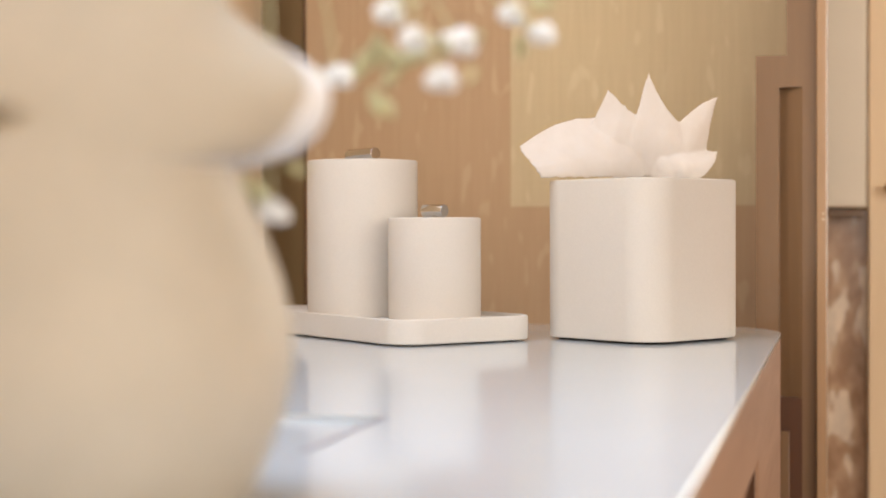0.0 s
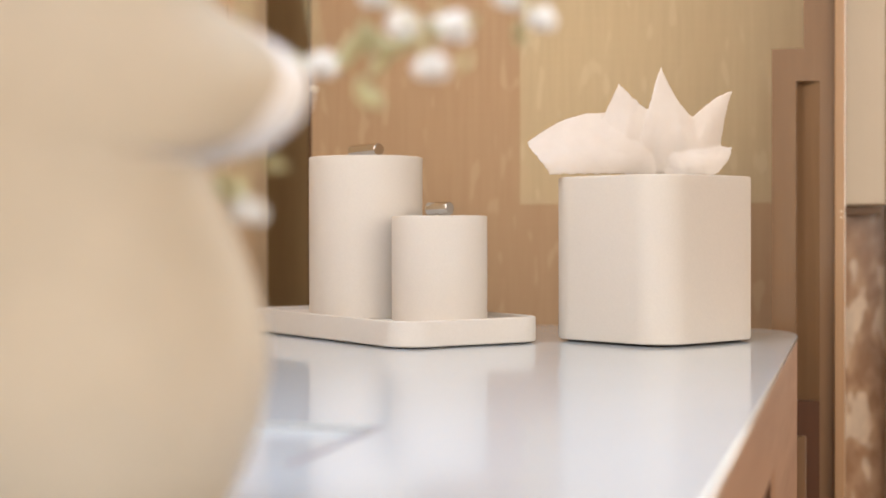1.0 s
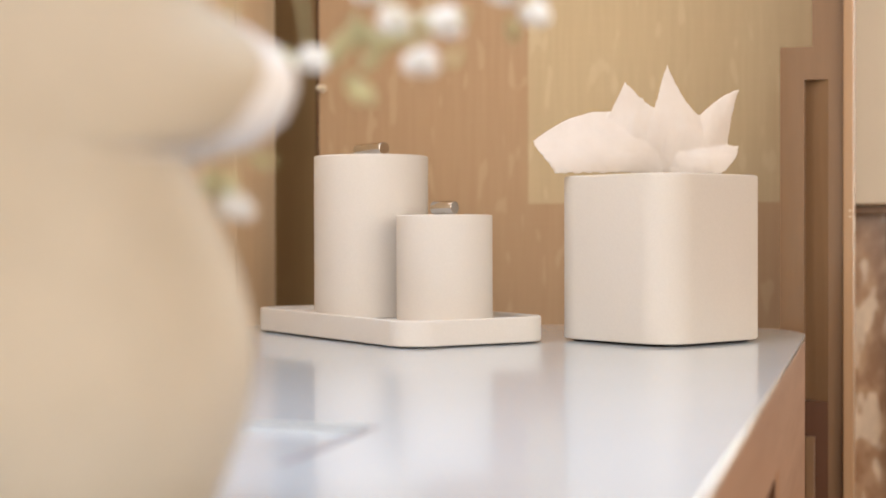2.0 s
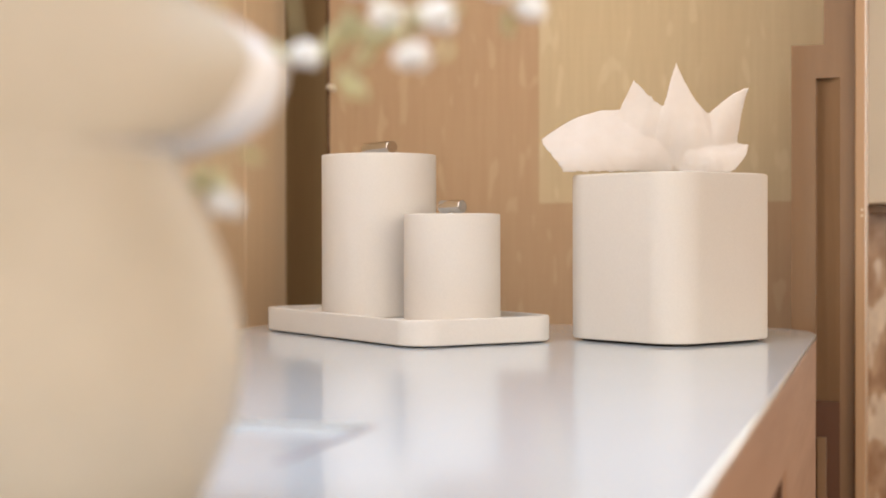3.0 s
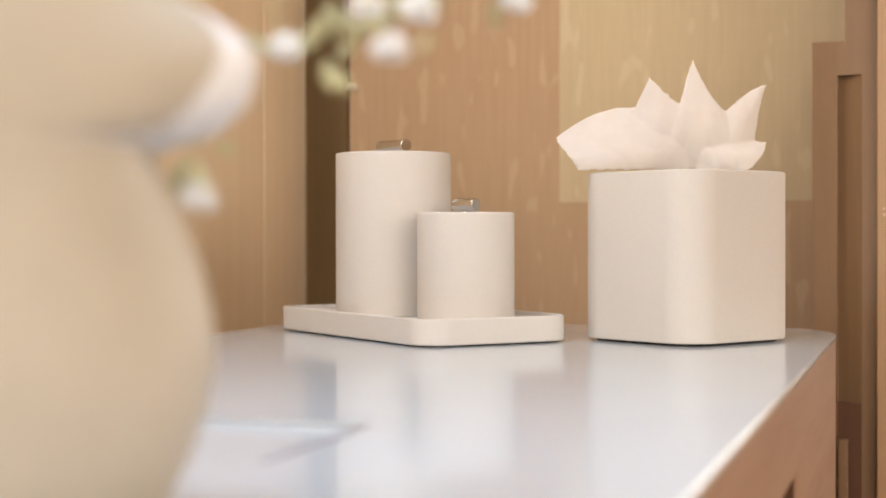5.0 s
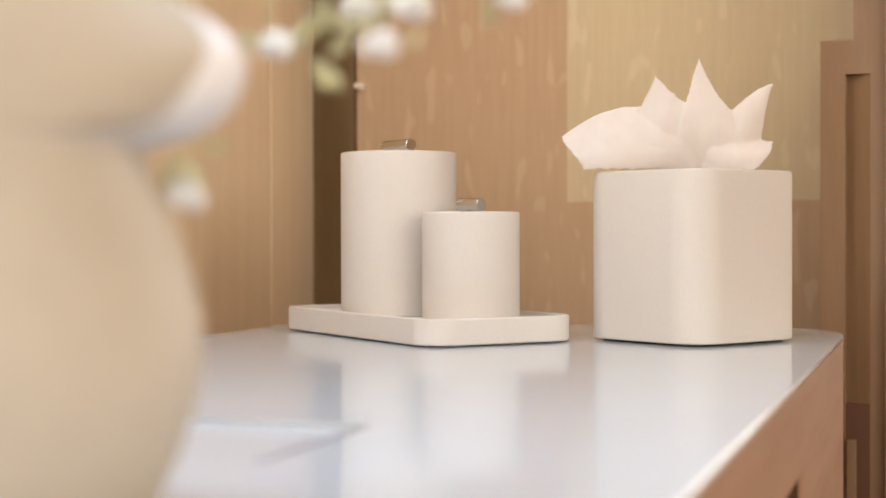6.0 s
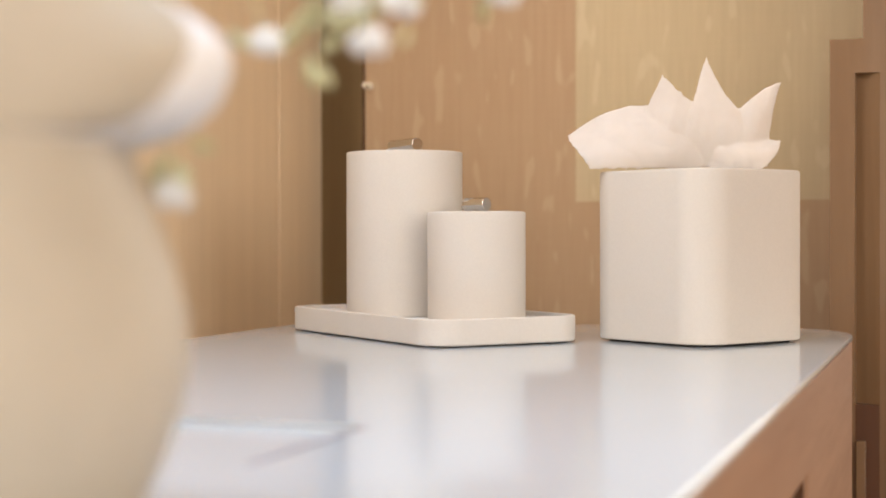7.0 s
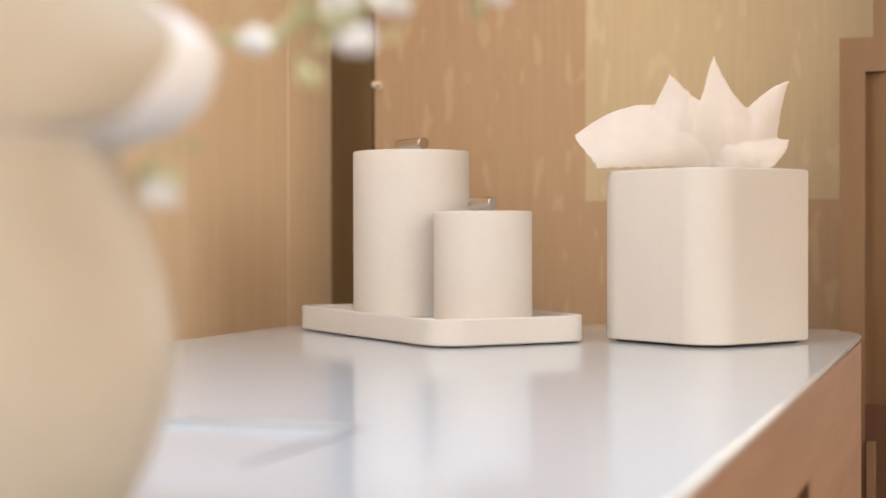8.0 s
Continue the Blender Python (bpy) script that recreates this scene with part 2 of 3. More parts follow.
def wall_west():
    root = holed("wall_west", "x", -4.0, 1.775, 0.0, 2.4, -0.95, -0.77, [(0.12, 1.17, 1.45, 2.10)], M_WALL, "side wall with a high window, clad in beige wooden panels", "wall")
    # upright cladding boards with a narrow joint
    edges = [-4.0, -3.3, -2.6, -1.9, -1.2, -0.45, 0.12, 0.69, 1.17, 1.644, 1.772]
    for a, b in zip(edges, edges[1:]):
        for lo, hi in ((0.005, 1.45), (2.10, 2.395)) if 0.1 < a < 1.0 else ((0.005, 2.395),):
            part("wall_panel", box_bm(-0.77, -0.75, a + 0.001, b - 0.001, lo, hi, 0.0025), M_PANEL, root)
    return root


wall_west()
structure("wall_recess", box_bm(-1.20, -0.40, 1.90, 1.96, 0.0, 2.4), M_DEEP, "dark stained wood in the shadowed recess", "wall")


def wall_north():
    x0, x1, xs, zs = -0.6870, -0.0470, -0.4180, ZC + 0.130  # ends, and where the sheet with the painted sheen begins
    root = structure("wall_north", box_bm(x0, x1, WY + 0.008, 1.88, 0.0, 2.4), M_WALL, "wall behind the vanity under woven covering", "wall")
    part("grasscloth_sheet", box_bm(x0, xs, WY, WY + 0.008, zs, 2.4), M_CLOTH, root, "tan woven grasscloth sheet")
    part("grasscloth_sheet", box_bm(x0, x1, WY, WY + 0.008, 0.0, zs), M_CLOTH, root, "tan woven grasscloth sheet")
    part("sheen_sheet", box_bm(xs, x1, WY, WY + 0.008, zs, 2.4), M_CLOTH_SHEEN, root, "woven sheet coloured paler and greenish for the wall's sheen")
    # the shadow gap at the wall's end, painted as a dark strip
    part("shade_strip", box_bm(x0 - 0.0065, x0 - 0.0005, WY + 0.006, 1.88, 0.0, 2.4, 0.001), M_RED, root, "dark strip in place of the shadow gap")
    return root


wall_north()


def wall_hook():
    root = empty("wall_hook", pose(-0.6815, WY, 1.126), "small white round hook on the edge of the woven wall", "hook")
    rose = lathe(rounded(0.0050, 0.0, 0.0025, 0.0010, 3), 24)
    peg = lathe([(0.0022, 0.0025), (0.0022, 0.010), (0.0038, 0.0125), (0.0040, 0.0150), (0.0028, 0.0170)], 20)
    for name, bm in (("rose", rose), ("peg", peg)):
        bmesh.ops.transform(bm, matrix=pose(0, 0, 0, 90, 0, 0), verts=bm.verts)
        part(name, bm, M_CREAM, root)


wall_hook()


def door_casing():
    root = empty("door_casing", pose(0, 0, 0), "brown wooden door casing with a narrow sunk panel", "door frame", kind="structure")
    y0, y1 = 1.556, WY - 0.001
    part("outer_stile", box_bm(-0.109, -0.0845, y0, y1, 0.0, ZC + 0.2837), M_DARK, root)
    part("top_rail", box_bm(-0.0845, -0.0610, y0, y1, ZC + 0.250, ZC + 0.2837), M_DARK, root)
    # the panel lies deep along the outer stile and rises flush towards the inner one
    wedge = [(-0.0845, y0 + 0.011), (-0.0800, y0 + 0.0105), (-0.0740, y0 + 0.007), (-0.0610, y0 + 0.0004), (-0.0610, y1), (-0.0845, y1)]
    part("sunk_panel", stack([[(x, y, z) for x, y in wedge] for z in (ZC - 0.077, ZC + 0.250)]), M_DARK, root)
    # darker red-brown than the stiles, partly painted shade below counter height
    part("bottom_rail", box_bm(-0.0845, -0.0610, y0, y1, 0.0, ZC - 0.077), M_RED, root)
    part("plinth_block", box_bm(-0.0835, -0.0740, y0 - 0.006, y0, 0.0, ZC - 0.1126, 0.001), M_DARK, root)
    part("inner_stile", box_bm(-0.0610, -0.0465, y0, y1, 0.0, ZC + 0.2837), M_DARK, root)
    part("upper_post", box_bm(-0.0772, -0.0465, y0, y1, ZC + 0.2837, 2.4), M_DARK, root)
    jamb = part("jamb", box_bm(-0.0463, -0.0365, y0 - 0.012, y1, 0.0, 2.4, 0.0015), M_JAMB, root, "lighter jamb edge")
    for dz in (0.1105, 0.1165):
        bm = lathe(rounded(0.0013, 0, 0.0009, 0.0004, 3), 12)
        bmesh.ops.transform(bm, matrix=pose(-0.0395, y0 - 0.0118, ZC + dz, 90, 0, 0), verts=bm.verts)
        part("screw", bm, M_BRASS, jamb, "small bright screw head")
    return root


door_casing()
structure("wall_doorhead", box_bm(-0.0363, 2.0, 1.60, 1.70, 2.05, 2.4), M_WALL, "plaster above the doorway", "wall")
structure("wall_doorside", box_bm(0.75, 2.0, 1.60, 1.70, 0.0, 2.05), M_WALL, "plaster beside the doorway", "wall")


# ---- beyond the doorway ----
def wall_cabinet():
    root = empty("wall_cabinet", pose(-0.10, 2.0, ZC + 0.130), "cream lacquered wall cabinet over a flecked panel", "cabinet")
    part("body", box_bm(0.0, 0.112, 0.016, 0.30, 0.0, 0.85, 0.002), M_CREAM, root)
    part("door", box_bm(0.001, 0.111, 0.0, 0.0155, 0.001, 0.85, 0.002), M_CREAM, root)
    # added dark slab that paints the shaded underside of the cabinet
    part("underside_strip", box_bm(0.006, 0.106, 0.02, 0.29, -0.012, -0.0005, 0.001), M_DARK, root, "dark strip for the cabinet's shaded underside")


wall_cabinet()
structure("flecked_panel", box_bm(-0.30, 0.0135, 2.06, 2.10, 0.0, 2.0, 0.001), M_DAPPLE, "bronze-brown panel with pale flecks", "wall panel")
far_panel = structure("far_wall_panel", box_bm(0.0145, 0.13, 2.02, 2.10, 0.0, 2.4, 0.002), M_PANEL, "tan wooden wall panel beyond the doorway", "wall panel")


def wall_knob():
    bm = lathe([(0.003, 0), (0.003, 0.012), (0.006, 0.014), (0.0075, 0.019), (0.006, 0.024), (0.002, 0.026)], 20)
    bmesh.ops.transform(bm, matrix=pose(0.0405, 2.02, ZC + 0.156, 90, 0, 0), verts=bm.verts)
    part("knob", bm, M_DEEP, far_panel, "small dark knob")


wall_knob()


# ---- vanity ----
def corner_outline(x0, x1, y0, y1, rx, ry, small=0.01, n=14):
    """A rectangle, seen from above, whose far corners are rounded by an ellipse."""
    out = []
    for cx, cy, a, b, k in ((x1 - rx, y1 - ry, rx, ry, 0), (x0 + rx, y1 - ry, rx, ry, 1), (x0 + small, y0 + small, small, small, 2), (x1 - small, y0 + small, small, small, 3)):
        for i in range(n):
            t = (k + i / (n - 1)) * math.pi / 2
            out.append((cx + a * math.cos(t), cy + b * math.sin(t)))
    return out


def vanity():
    x0, x1, y0, y1 = -0.631, -0.0774, 0.16, 1.509
    root = empty("vanity", pose(0, 0, 0), "light oak vanity with a rounded white glass top", "vanity")

    def slab(rows, x0=x0, x1=x1, y0=y0, y1=y1):
        return stack([[(x, y, z) for x, y in corner_outline(x0 + i, x1 - i, y0 + i, y1 - i, 0.070 - i, 0.10 - i, 0.012 - i)] for i, z in rows])

    # glass top with a shallow rectangular well sunk into it
    loops = [(0.0008, ZC - 0.0042), (0.0, ZC - 0.0036), (0.0, ZC - 0.0010), (0.0004, ZC - 0.0003), (0.0010, ZC)]
    bm = slab(loops)
    cap = max((f for f in bm.faces if len(f.verts) > 4), key=lambda f: f.calc_center_median().z)
    rim = list(cap.edges)
    bm.faces.remove(cap)
    wx0, wx1, wy0, wy1, deep = -0.58, -0.2560, 0.557, 0.6880, 0.0034
    top = [bm.verts.new((x, y, ZC)) for x, y in ((wx0, wy0), (wx1, wy0), (wx1, wy1), (wx0, wy1))]
    low = [bm.verts.new((v.co.x, v.co.y, ZC - deep)) for v in top]
    hole = [bm.edges.new((top[k], top[(k + 1) % 4])) for k in range(4)]
    for k in range(4):
        bm.faces.new((top[k], top[(k + 1) % 4], low[(k + 1) % 4], low[k]))
    bm.faces.new(low)
    bmesh.ops.triangle_fill(bm, use_beauty=True, use_dissolve=False, edges=rim + hole, normal=(0, 0, 1))
    bm.normal_update()
    flat = bm.faces.layers.int.new("flat")
    for f in bm.faces:
        f[flat] = int(abs(f.normal.z) > 0.9999 or abs(f.normal.y) > 0.9999)
    part("glass_top", bm, M_TOP, root, "glossy white glass top with a shallow well")
    # shade along the well's right edge, laid on as a thin grey strip
    part("well_shade_strip", box_bm(wx1 - 0.0002, wx1 + 0.0038, wy0 + 0.006, wy1 - 0.001, ZC - 0.0004, ZC + 0.0003), M_WELL_SHADE, root, "thin grey strip for the shade at the well's edge")
    part("shadow_gap", slab([(0.004, ZC - 0.0056), (0.004, ZC - 0.0043)]), M_DEEP, root, "dark gap under the glass")
    part("apron", slab([(0.0005, ZC - 0.0614), (0.0005, ZC - 0.0064), (0.0014, ZC - 0.0057)]), M_OAK, root)
    # side panel behind the knee hole, and the carcass set back from it
    def column(ya, yb):
        return stack([[(x, y, z) for x, y in corner_outline(x0 + 0.0005, x1 - 0.0005, ya, yb, 0.0695, 0.0995, 0.006)] for z in (0.0, ZC - 0.0614)])
    part("end_panel", column(1.005, y1 - 0.0005), M_OAK, root)
    # added board and carcass, both coloured dark for shade in the knee space
    part("knee_shade_board", box_bm(x0 + 0.012, x1 - 0.003, 1.0005, 1.0048, 0.0, ZC - 0.0618), M_RED, root, "added board coloured dark for the shade of the knee space")
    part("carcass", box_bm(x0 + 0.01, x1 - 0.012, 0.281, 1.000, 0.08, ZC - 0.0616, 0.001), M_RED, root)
    part("front_leg", box_bm(x0 + 0.004, x1 - 0.0006, y0 + 0.004, 0.28, 0.0, ZC - 0.0614, 0.002), M_OAK, root)
    part("plinth", box_bm(x0 + 0.03, x1 - 0.06, 0.281, 1.004, 0.0, 0.0795), M_DEEP, root)


vanity()


# ---- things on the vanity ----
def tissue_box():
    root = empty("tissue_box", pose(-0.1981, 1.3110, ZC, 0, 0, math.degrees(0.9839)), "square ivory tissue box cover with rounded corners", "tissue box")
    h = 0.145
    e = 0.0022
    prof = [(0.003, 0.0021), (0.0010, 0.0023), (0.0, 0.0036), (0.0, h - e), (e * 0.3, h - e * 0.3), (e, h), (0.034, h), (0.0355, h - 0.001), (0.036, h - 0.004), (0.036, h - 0.03)]
    part("cover", rrect_stack(0.0690, 0.0690, 0.0315, prof, 13), M_IVORY, root, "", True)
    part("base", rrect_stack(0.0586, 0.0586, 0.016, [(0, 0.0), (0, 0.0020)]), M_BLACK, root, "black felt base")


tissue_box()


def canister(x, y, r, top, base, rod_turn, rod_len, R, label):
    """base and top: heights over the vanity top."""
    h = top - base
    root = empty("canister", pose(x, y, ZC + base), label, "canister", "canisters on the tray")
    part("body", lathe(rounded(r, 0, h - 0.0002, 0.0016), 80), M_IVORY, root)
    lid = part("lid", lathe(rounded(r - 0.004, h - 0.004, h, 0.0005, 2), 80), M_IVORY, root)
    rod = lathe(rounded(R, -rod_len / 2, rod_len / 2, 0.0006, 3), 32)
    bmesh.ops.transform(rod, matrix=pose(0, 0, h + R + 0.0004, 0, 90, rod_turn), verts=rod.verts)
    knob = part("knob", rod, M_CHROME, lid, "polished chrome rod")
    part("post", lathe([(0.003, h - 0.0002), (0.003, h + R)], 16), M_CHROME, knob)
    return root


canister(-0.4639, 1.3016, 0.0526, 0.1661, 0.0190, -40, 0.046, 0.0058, "tall ivory canister with a chrome rod knob")
canister(-0.3790, 1.2504, 0.0421, 0.1111, 0.0190, -24, 0.024, 0.0058, "short ivory canister with a chrome rod knob")


def tray():
    root = empty("tray", pose(-0.4438, 1.3045, ZC, 0, 0, math.degrees(-0.7275)), "rectangular ivory tray under two canisters", "tray")
    t = 0.0231
    prof = [(0.004, 0.0013), (0.0010, 0.0014), (0.0, 0.0026), (0.0, t - 0.0015), (0.0006, t - 0.0004), (0.0016, t), (0.0040, t), (0.0048, t - 0.001), (0.0050, t - 0.002), (0.0054, 0.0198), (0.0065, 0.0190)]
    part("dish", rrect_stack(0.1475, 0.0750, 0.0280, prof, 13), M_TRAY, root, "", True)
    for su in (-1, 1):
        for sv in (-1, 1):
            foot = rrect_stack(0.012, 0.012, 0.006, [(0.0008, 0.0), (0, 0.0004), (0, 0.00125)], 5)
            bmesh.ops.translate(foot, vec=(su * 0.125, sv * 0.0525, 0), verts=foot.verts)
            part("foot", foot, M_BLACK, root, "small dark rubber foot")


tray()


# tissue: folded petals over the slot; s to the side, d away, h up
TS, TD = Vector((0.953, 0.302, 0)), Vector((-0.302, 0.953, 0))


def tissue():
    """Folds of one crumpled sheet, each a bowed four-cornered patch: (s, h) corners in millimetres, from low left round to high left."""
    root = empty("tissue", pose(-0.1981, 1.3110, ZC + 0.145), "crumpled white paper tissue pulled from its box", "tissue")

    sheet = bmesh.new()

    def fold(bl, br, tr, tl, far, near, belly, bow=(0, 0, 0), seed=1.0, crease=1.0, tuck=(0, 0), nu=30, nv=24):
        """far, near: how far back the foot and the top edge stand; bow: how the top, left and right edges swell outwards; tuck: how far the left and right edges turn back."""
        grid = []
        for j in range(nv + 1):
            v = j / nv
            row = []
            for i in range(nu + 1):
                u = i / nu
                s = (1 - v) * ((1 - u) * bl[0] + u * br[0]) + v * ((1 - u) * tl[0] + u * tr[0])
                h = (1 - v) * ((1 - u) * bl[1] + u * br[1]) + v * ((1 - u) * tl[1] + u * tr[1])
                cu, cv = 4 * u * (1 - u), 4 * v * (1 - v)
                h += bow[0] * cu * v * v
                s += -bow[1] * cv * (1 - u) ** 2 + bow[2] * cv * u * u
                d = far + (near - far) * v - belly * math.sin(math.pi * (0.12 + 0.88 * v)) * (0.35 + 0.65 * cu)
                k = noise.noise(Vector((u * 2.1 + seed, v * 1.6, seed * 0.7)))
                c = abs(noise.noise(Vector((u * 3.2 + v * 1.4 + seed, (v - u) * 1.1, seed))))
                e = noise.noise(Vector((u * 9 + seed, v * 7, seed)))
                d += crease * (6 * k - 3.0 * c + 0.35 * e)
                d += tuck[0] * (1 - u) ** 2 + tuck[1] * u * u
                edge = 1.5 * noise.noise(Vector((u * 17, v * 17, seed + 5)))
                row.append(sheet.verts.new((TS * (s + 0.7 * edge) + TD * d + Vector((0, 0, max(0.6, h + 0.7 * edge)))) * 0.001))
            grid.append(row)
        for a, c in zip(grid, grid[1:]):
            for i in range(nu):
                sheet.faces.new((a[i], a[i + 1], c[i + 1], c[i]))

    fold((-74, 8), (6, 5), (5, 53), (-31, 84), 12, 6, 6, (-2, -3, 0), 4.2, 0.6)
    fold((-14, 4), (50, 2), (44, 50), (7, 100), 11, 4, 8, (-12, 3, 0), 6.1, 0.6)
    fold((16, 4), (61, 4), (71, 77), (30, 48), 11, 2, 6, (5, 0, -3), 8.4, 0.6)
    fold((-94, 2), (2, 2), (16, 36), (-113, 31), -4, 7, 11, (25, 0, 0), 1.3, 0.65, (0, 10))
    fold((10, 0.8), (52, 0.8), (71, 28), (-6, 50), -2, 9, 11, (-6, -4, 5), 2.2, 0.6, (9, -2))
    ob = part("sheet", sheet, M_TISSUE, root)
    ob.data.set_sharp_from_angle(angle=radians(180))
    ob.modifiers.new("paper", "SOLIDIFY").thickness = 0.0016
    melt = ob.modifiers.new("one_sheet", "REMESH")
    melt.mode, melt.voxel_size, melt.use_smooth_shade = "VOXEL", 0.0011, True
    even = ob.modifiers.new("soft_folds", "SMOOTH")
    even.factor, even.iterations = 0.5, 5


tissue()


# ---- foreground: vase on its mat, with flowers ----
VX, VY = -0.2840, 0.4000


def vase():
    root = empty("vase", pose(VX, VY, ZC, 0, 0, 24.0), "cream glazed ceramic vase with a folded flaring lip", "vase")
    n = 240

    def ring(r, z, lift):
        out = []
        for k in range(n):
            a = 2 * math.pi * k / n
            # lift raises the lip to either side and leaves it low in front and behind
            front = max(r, 0.0795 - (z - 0.066) * 0.067) if z > 0.066 and lift >= 0 else r
            q = front + (r - front) * abs(math.cos(a)) ** 5
            out.append((q * math.cos(a), q * math.sin(a), z + abs(lift) * math.cos(a) ** 2))
        return out

    body = [(0.055, 0.0), (0.0600, 0.001), (0.0645, 0.006), (0.0715, 0.02), (0.0775, 0.036), (0.0800, 0.052), (0.0795, 0.066), (0.0758, 0.082), (0.0705, 0.096), (0.0652, 0.107), (0.0606, 0.116), (0.0578, 0.121)]
    part("body", stack([ring(r, z, 0) for r, z in body]), M_VASE, root)
    # underside of the lip, its rounded edge, then the folded-over upper bowl
    outline = [(0.0572, 0.1185, 0.0), (0.0620, 0.1192, 0.0005), (0.0708, 0.1200, 0.002), (0.0813, 0.1210, 0.004), (0.0898, 0.1240, 0.0085), (0.0930, 0.1285, 0.0115), (0.0938, 0.1320, 0.0125), (0.0930, 0.1370, 0.0125), (0.0908, 0.1405, 0.0115),
               (0.0860, 0.1465, 0.010), (0.0813, 0.1500, 0.0095), (0.0745, 0.1555, 0.008), (0.0684, 0.1605, 0.0065), (0.0600, 0.1680, 0.005), (0.0540, 0.1800, 0.003), (0.0505, 0.1980, 0.001), (0.0520, 0.2150, 0.0)]

    def along(s, a):
        """The point s steps along the outline, at the angle a."""
        k = min(int(s), len(outline) - 2)
        r, z, l = (p + (q - p) * (s - k) for p, q in zip(outline[k], outline[k + 1]))
        t = max(0.0, min(1.0, (z - 0.118) / 0.097))
        front = 0.0760 - 0.0240 * t * t
        side = abs(math.cos(a)) ** 5
        r = front + (r - front) * side
        # an added dent that makes a dark spot on the front
        r -= 0.010 * math.exp(-(math.remainder(a + 1.80, 2 * math.pi) / 0.13) ** 2 - ((z - 0.1305) / 0.0035) ** 2)
        return r * math.cos(a), r * math.sin(a), z + l * side

    turns = [2 * math.pi * k / n for k in range(n)]
    # painted light: white covers the edge at the sides and thins out towards front and back
    lit_edge = {a: 0.02 + 3.2 * abs(math.cos(a)) ** 3 + 11.0 * abs(math.cos(a)) ** 16 for a in turns}
    part("lip", stack([[along(lit_edge[a] * i / 32, a) for a in turns] for i in range(33)], True, False), M_LIP_LIGHT, root, "lip whitened for the light along its edge")
    last = len(outline) - 1
    rows = [[along(lit_edge[a] + (last - lit_edge[a]) * i / 40, a) for a in turns] for i in range(41)]
    inside = [ring(r, z, -1e-9) for r, z in ((0.0520, 0.2160), (0.0480, 0.2050), (0.0500, 0.1800), (0.0500, 0.1300))]
    part("mouth", stack(rows + inside, False, True), M_VASE, root)


vase()


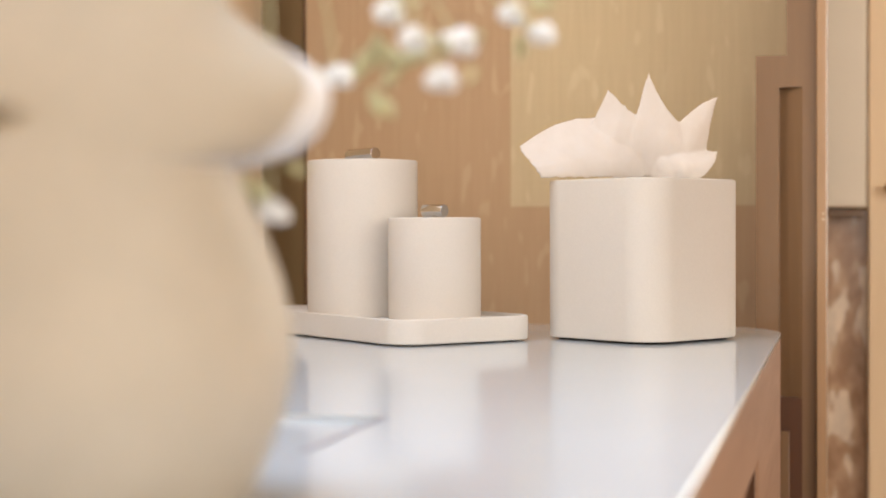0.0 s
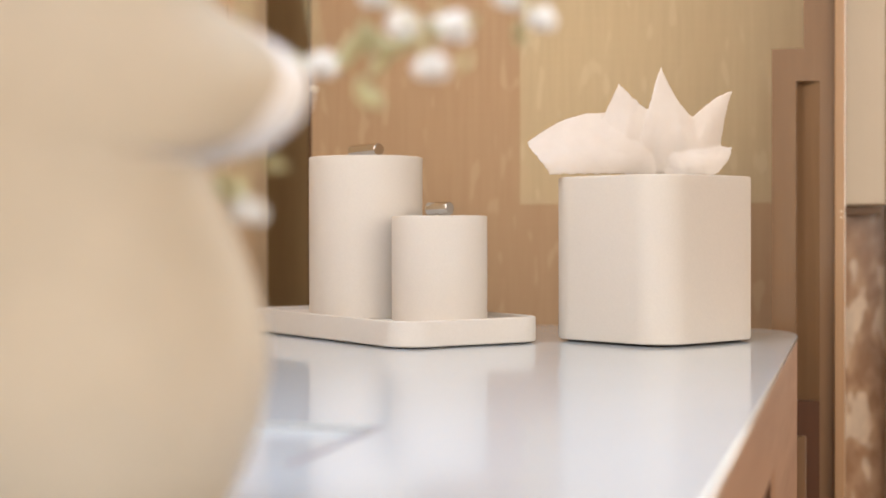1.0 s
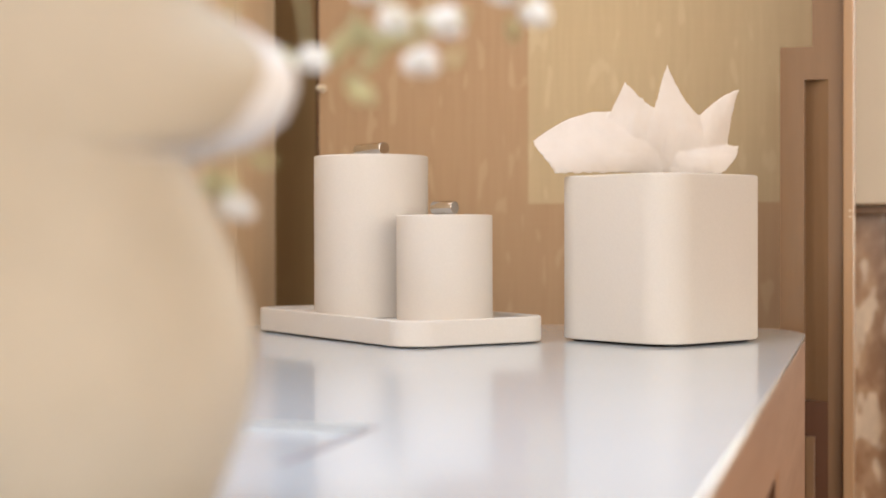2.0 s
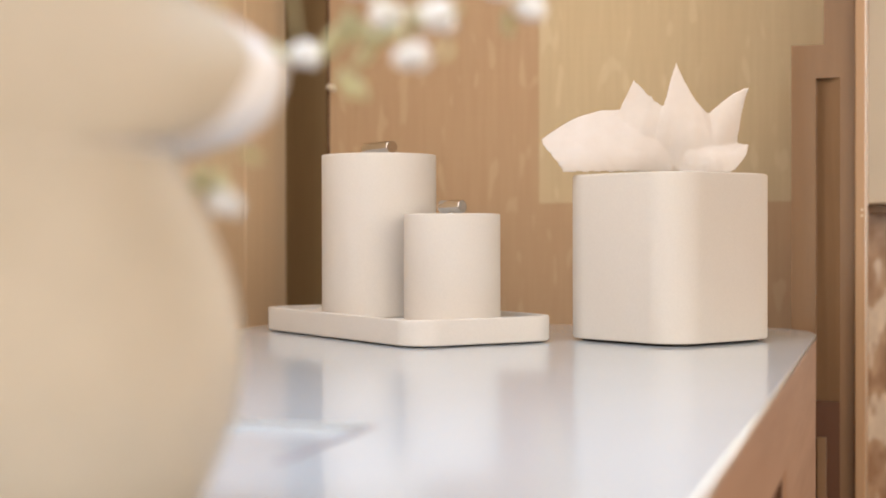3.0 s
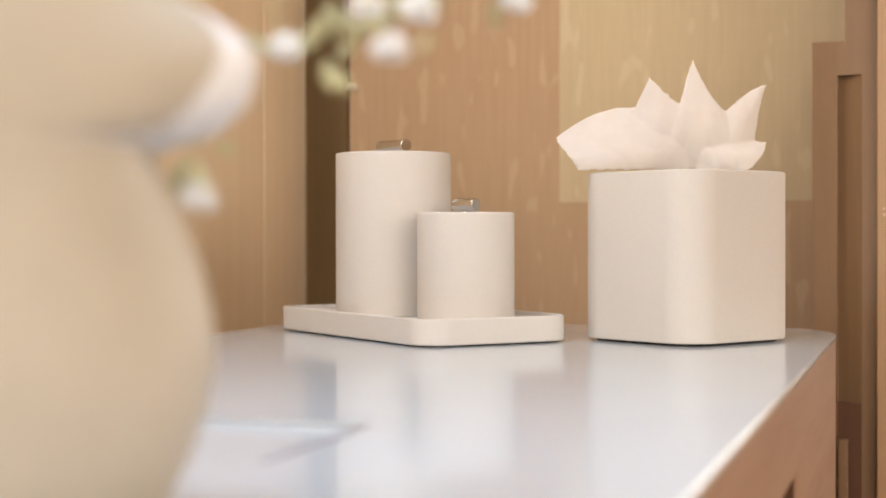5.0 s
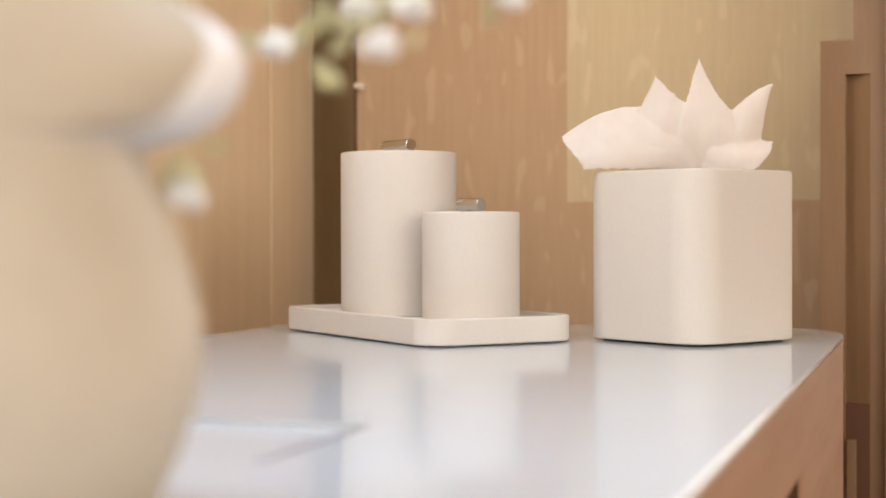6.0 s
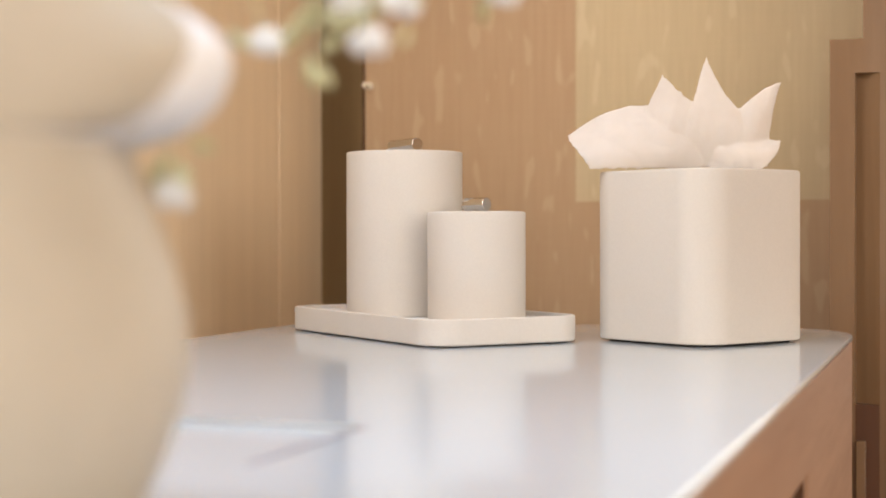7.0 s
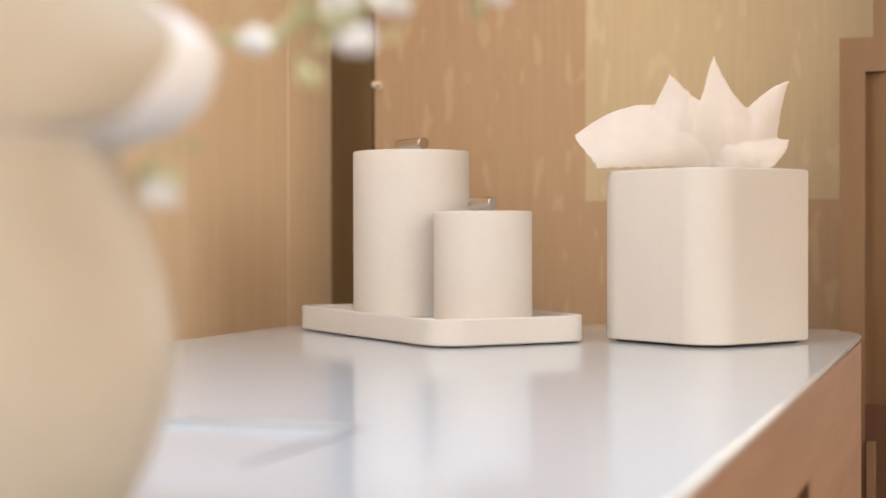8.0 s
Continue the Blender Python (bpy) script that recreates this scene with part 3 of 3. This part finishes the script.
def flower_stems():
    """Loose sprays of small white blossom that hang over the lip."""
    rnd = random.Random(5)
    root = empty("flower_spray", pose(VX, VY, ZC + 0.2), "spray of small white blossoms on pale green stems", "flowers")

    def loc(p):
        return Vector(p) - Vector((VX, VY, 0.2))

    def blossom(p, r):
        bm = bmesh.new()
        petals = 9
        for k in range(petals):
            a = k * 2.4
            tilt = 0.35 + 0.8 * (k / petals)
            b = bmesh.new()
            bmesh.ops.create_icosphere(b, subdivisions=2, radius=1)
            m = Matrix.Translation(p) @ Euler((rnd.uniform(-.5, .5), tilt * 1.6, a)).to_matrix().to_4x4() @ Matrix.Translation((0, 0, r * 0.45)) @ Matrix.Diagonal((r * 0.55, r * 0.32, r * 0.6, 1))
            bmesh.ops.transform(b, matrix=m, verts=b.verts)
            me = bpy.data.meshes.new("tmp")
            b.to_mesh(me)
            b.free()
            bm.from_mesh(me)
            bpy.data.meshes.remove(me)
        part("blossom", bm, M_BUD, root)

    def stem(pts, r=0.0009):
        a = [loc(p) for p in pts]
        # smooth curve through the points
        out = []
        for i in range(len(a) - 1):
            p0, p1, p2, p3 = a[max(i - 1, 0)], a[i], a[i + 1], a[min(i + 2, len(a) - 1)]
            for s in range(6):
                t = s / 6
                out.append(0.5 * ((2 * p1) + (p2 - p0) * t + (2 * p0 - 5 * p1 + 4 * p2 - p3) * t * t + (3 * p1 - p0 - 3 * p2 + p3) * t ** 3))
        out.append(a[-1])
        part("stem", tube(out, r, 7, 0.6), M_STEM, root)

    def leaf(p, d, size):
        bm = bmesh.new()
        d = Vector(d).normalized()
        s = d.cross(Vector((0.3, -0.9, 0.2))).normalized()
        up = d.cross(s)
        rows = [[Vector(p) + d * size * v + s * size * 0.22 * u * math.sin(math.pi * min(0.98, v * 0.95 + 0.04)) + up * size * 0.12 * (u * u - v * v) for u in (-1, -0.5, 0, 0.5, 1)] for v in [i / 7 for i in range(8)]]
        vs = [[bm.verts.new(q) for q in row] for row in rows]
        for a, b in zip(vs, vs[1:]):
            for i in range(4):
                bm.faces.new((a[i], a[i + 1], b[i + 1], b[i]))
        bmesh.ops.solidify(bm, geom=bm.faces[:], thickness=0.0004)
        part("leaf", bm, M_LEAF, root)

    mouth = (VX + 0.012, VY + 0.01, 0.212)
    heads = [(-0.2163, 0.4986, 0.1582, 0.0065), (-0.1667, 0.4723, 0.1533, 0.0065), (-0.1678, 0.5036, 0.1708, 0.0076), (-0.1866, 0.5029, 0.1724, 0.0069), (-0.1426, 0.5432, 0.1781, 0.0065), (-0.2229, 0.4435, 0.1039, 0.0067), (-0.1970, 0.5050, 0.1839, 0.0067), (-0.1547, 0.5395, 0.1861, 0.0062)]
    for x, y, z, r in heads:
        mid = ((mouth[0] + x) / 2 + 0.02, (mouth[1] + y) / 2 + 0.01, max(z, 0.2) + 0.022)
        stem([(VX, VY, 0.14), mouth, mid, (x, y, z)])
        blossom(loc((x, y, z)), r)
        for _ in range(2):
            q = Vector(loc((x, y, z))) + Vector((rnd.uniform(-.012, .012), rnd.uniform(-.01, .01), rnd.uniform(0.002, 0.016)))
            leaf(q, (rnd.uniform(-1, 1), rnd.uniform(-.4, .4), rnd.uniform(-1, 0.4)), rnd.uniform(0.007, 0.013))
    for (x, y, z), (dx, dy, dz), s in [((-0.2066, 0.5122, 0.1567), (0.3, 0, -1), 0.014), ((-0.2105, 0.5110, 0.1639), (-1, 0, -0.3), 0.016), ((-0.2026, 0.5134, 0.1536), (0.5, 0, -1), 0.012), ((-0.2491, 0.4878, 0.1202), (-0.6, 0, -1), 0.014), ((-0.2482, 0.4880, 0.1141), (0.3, 0, -1), 0.012), ((-0.1987, 0.5148, 0.1660), (1, 0, 0.2), 0.014), ((-0.2076, 0.5120, 0.1722), (-0.4, 0, -1), 0.015), ((-0.2043, 0.5236, 0.1757), (0.6, 0, -1), 0.015), ((-0.1983, 0.5254, 0.1652), (-0.7, 0, -0.6), 0.012), ((-0.1830, 0.5198, 0.1690), (-1, 0, 0.2), 0.012), ((-0.2498, 0.4981, 0.1186), (0.2, 0, -1), 0.014), ((-0.2046, 0.5130, 0.1784), (0.1, 0, -1), 0.016)]:
        leaf(loc((x, y, z)), (dx, dy, dz), s)


flower_stems()
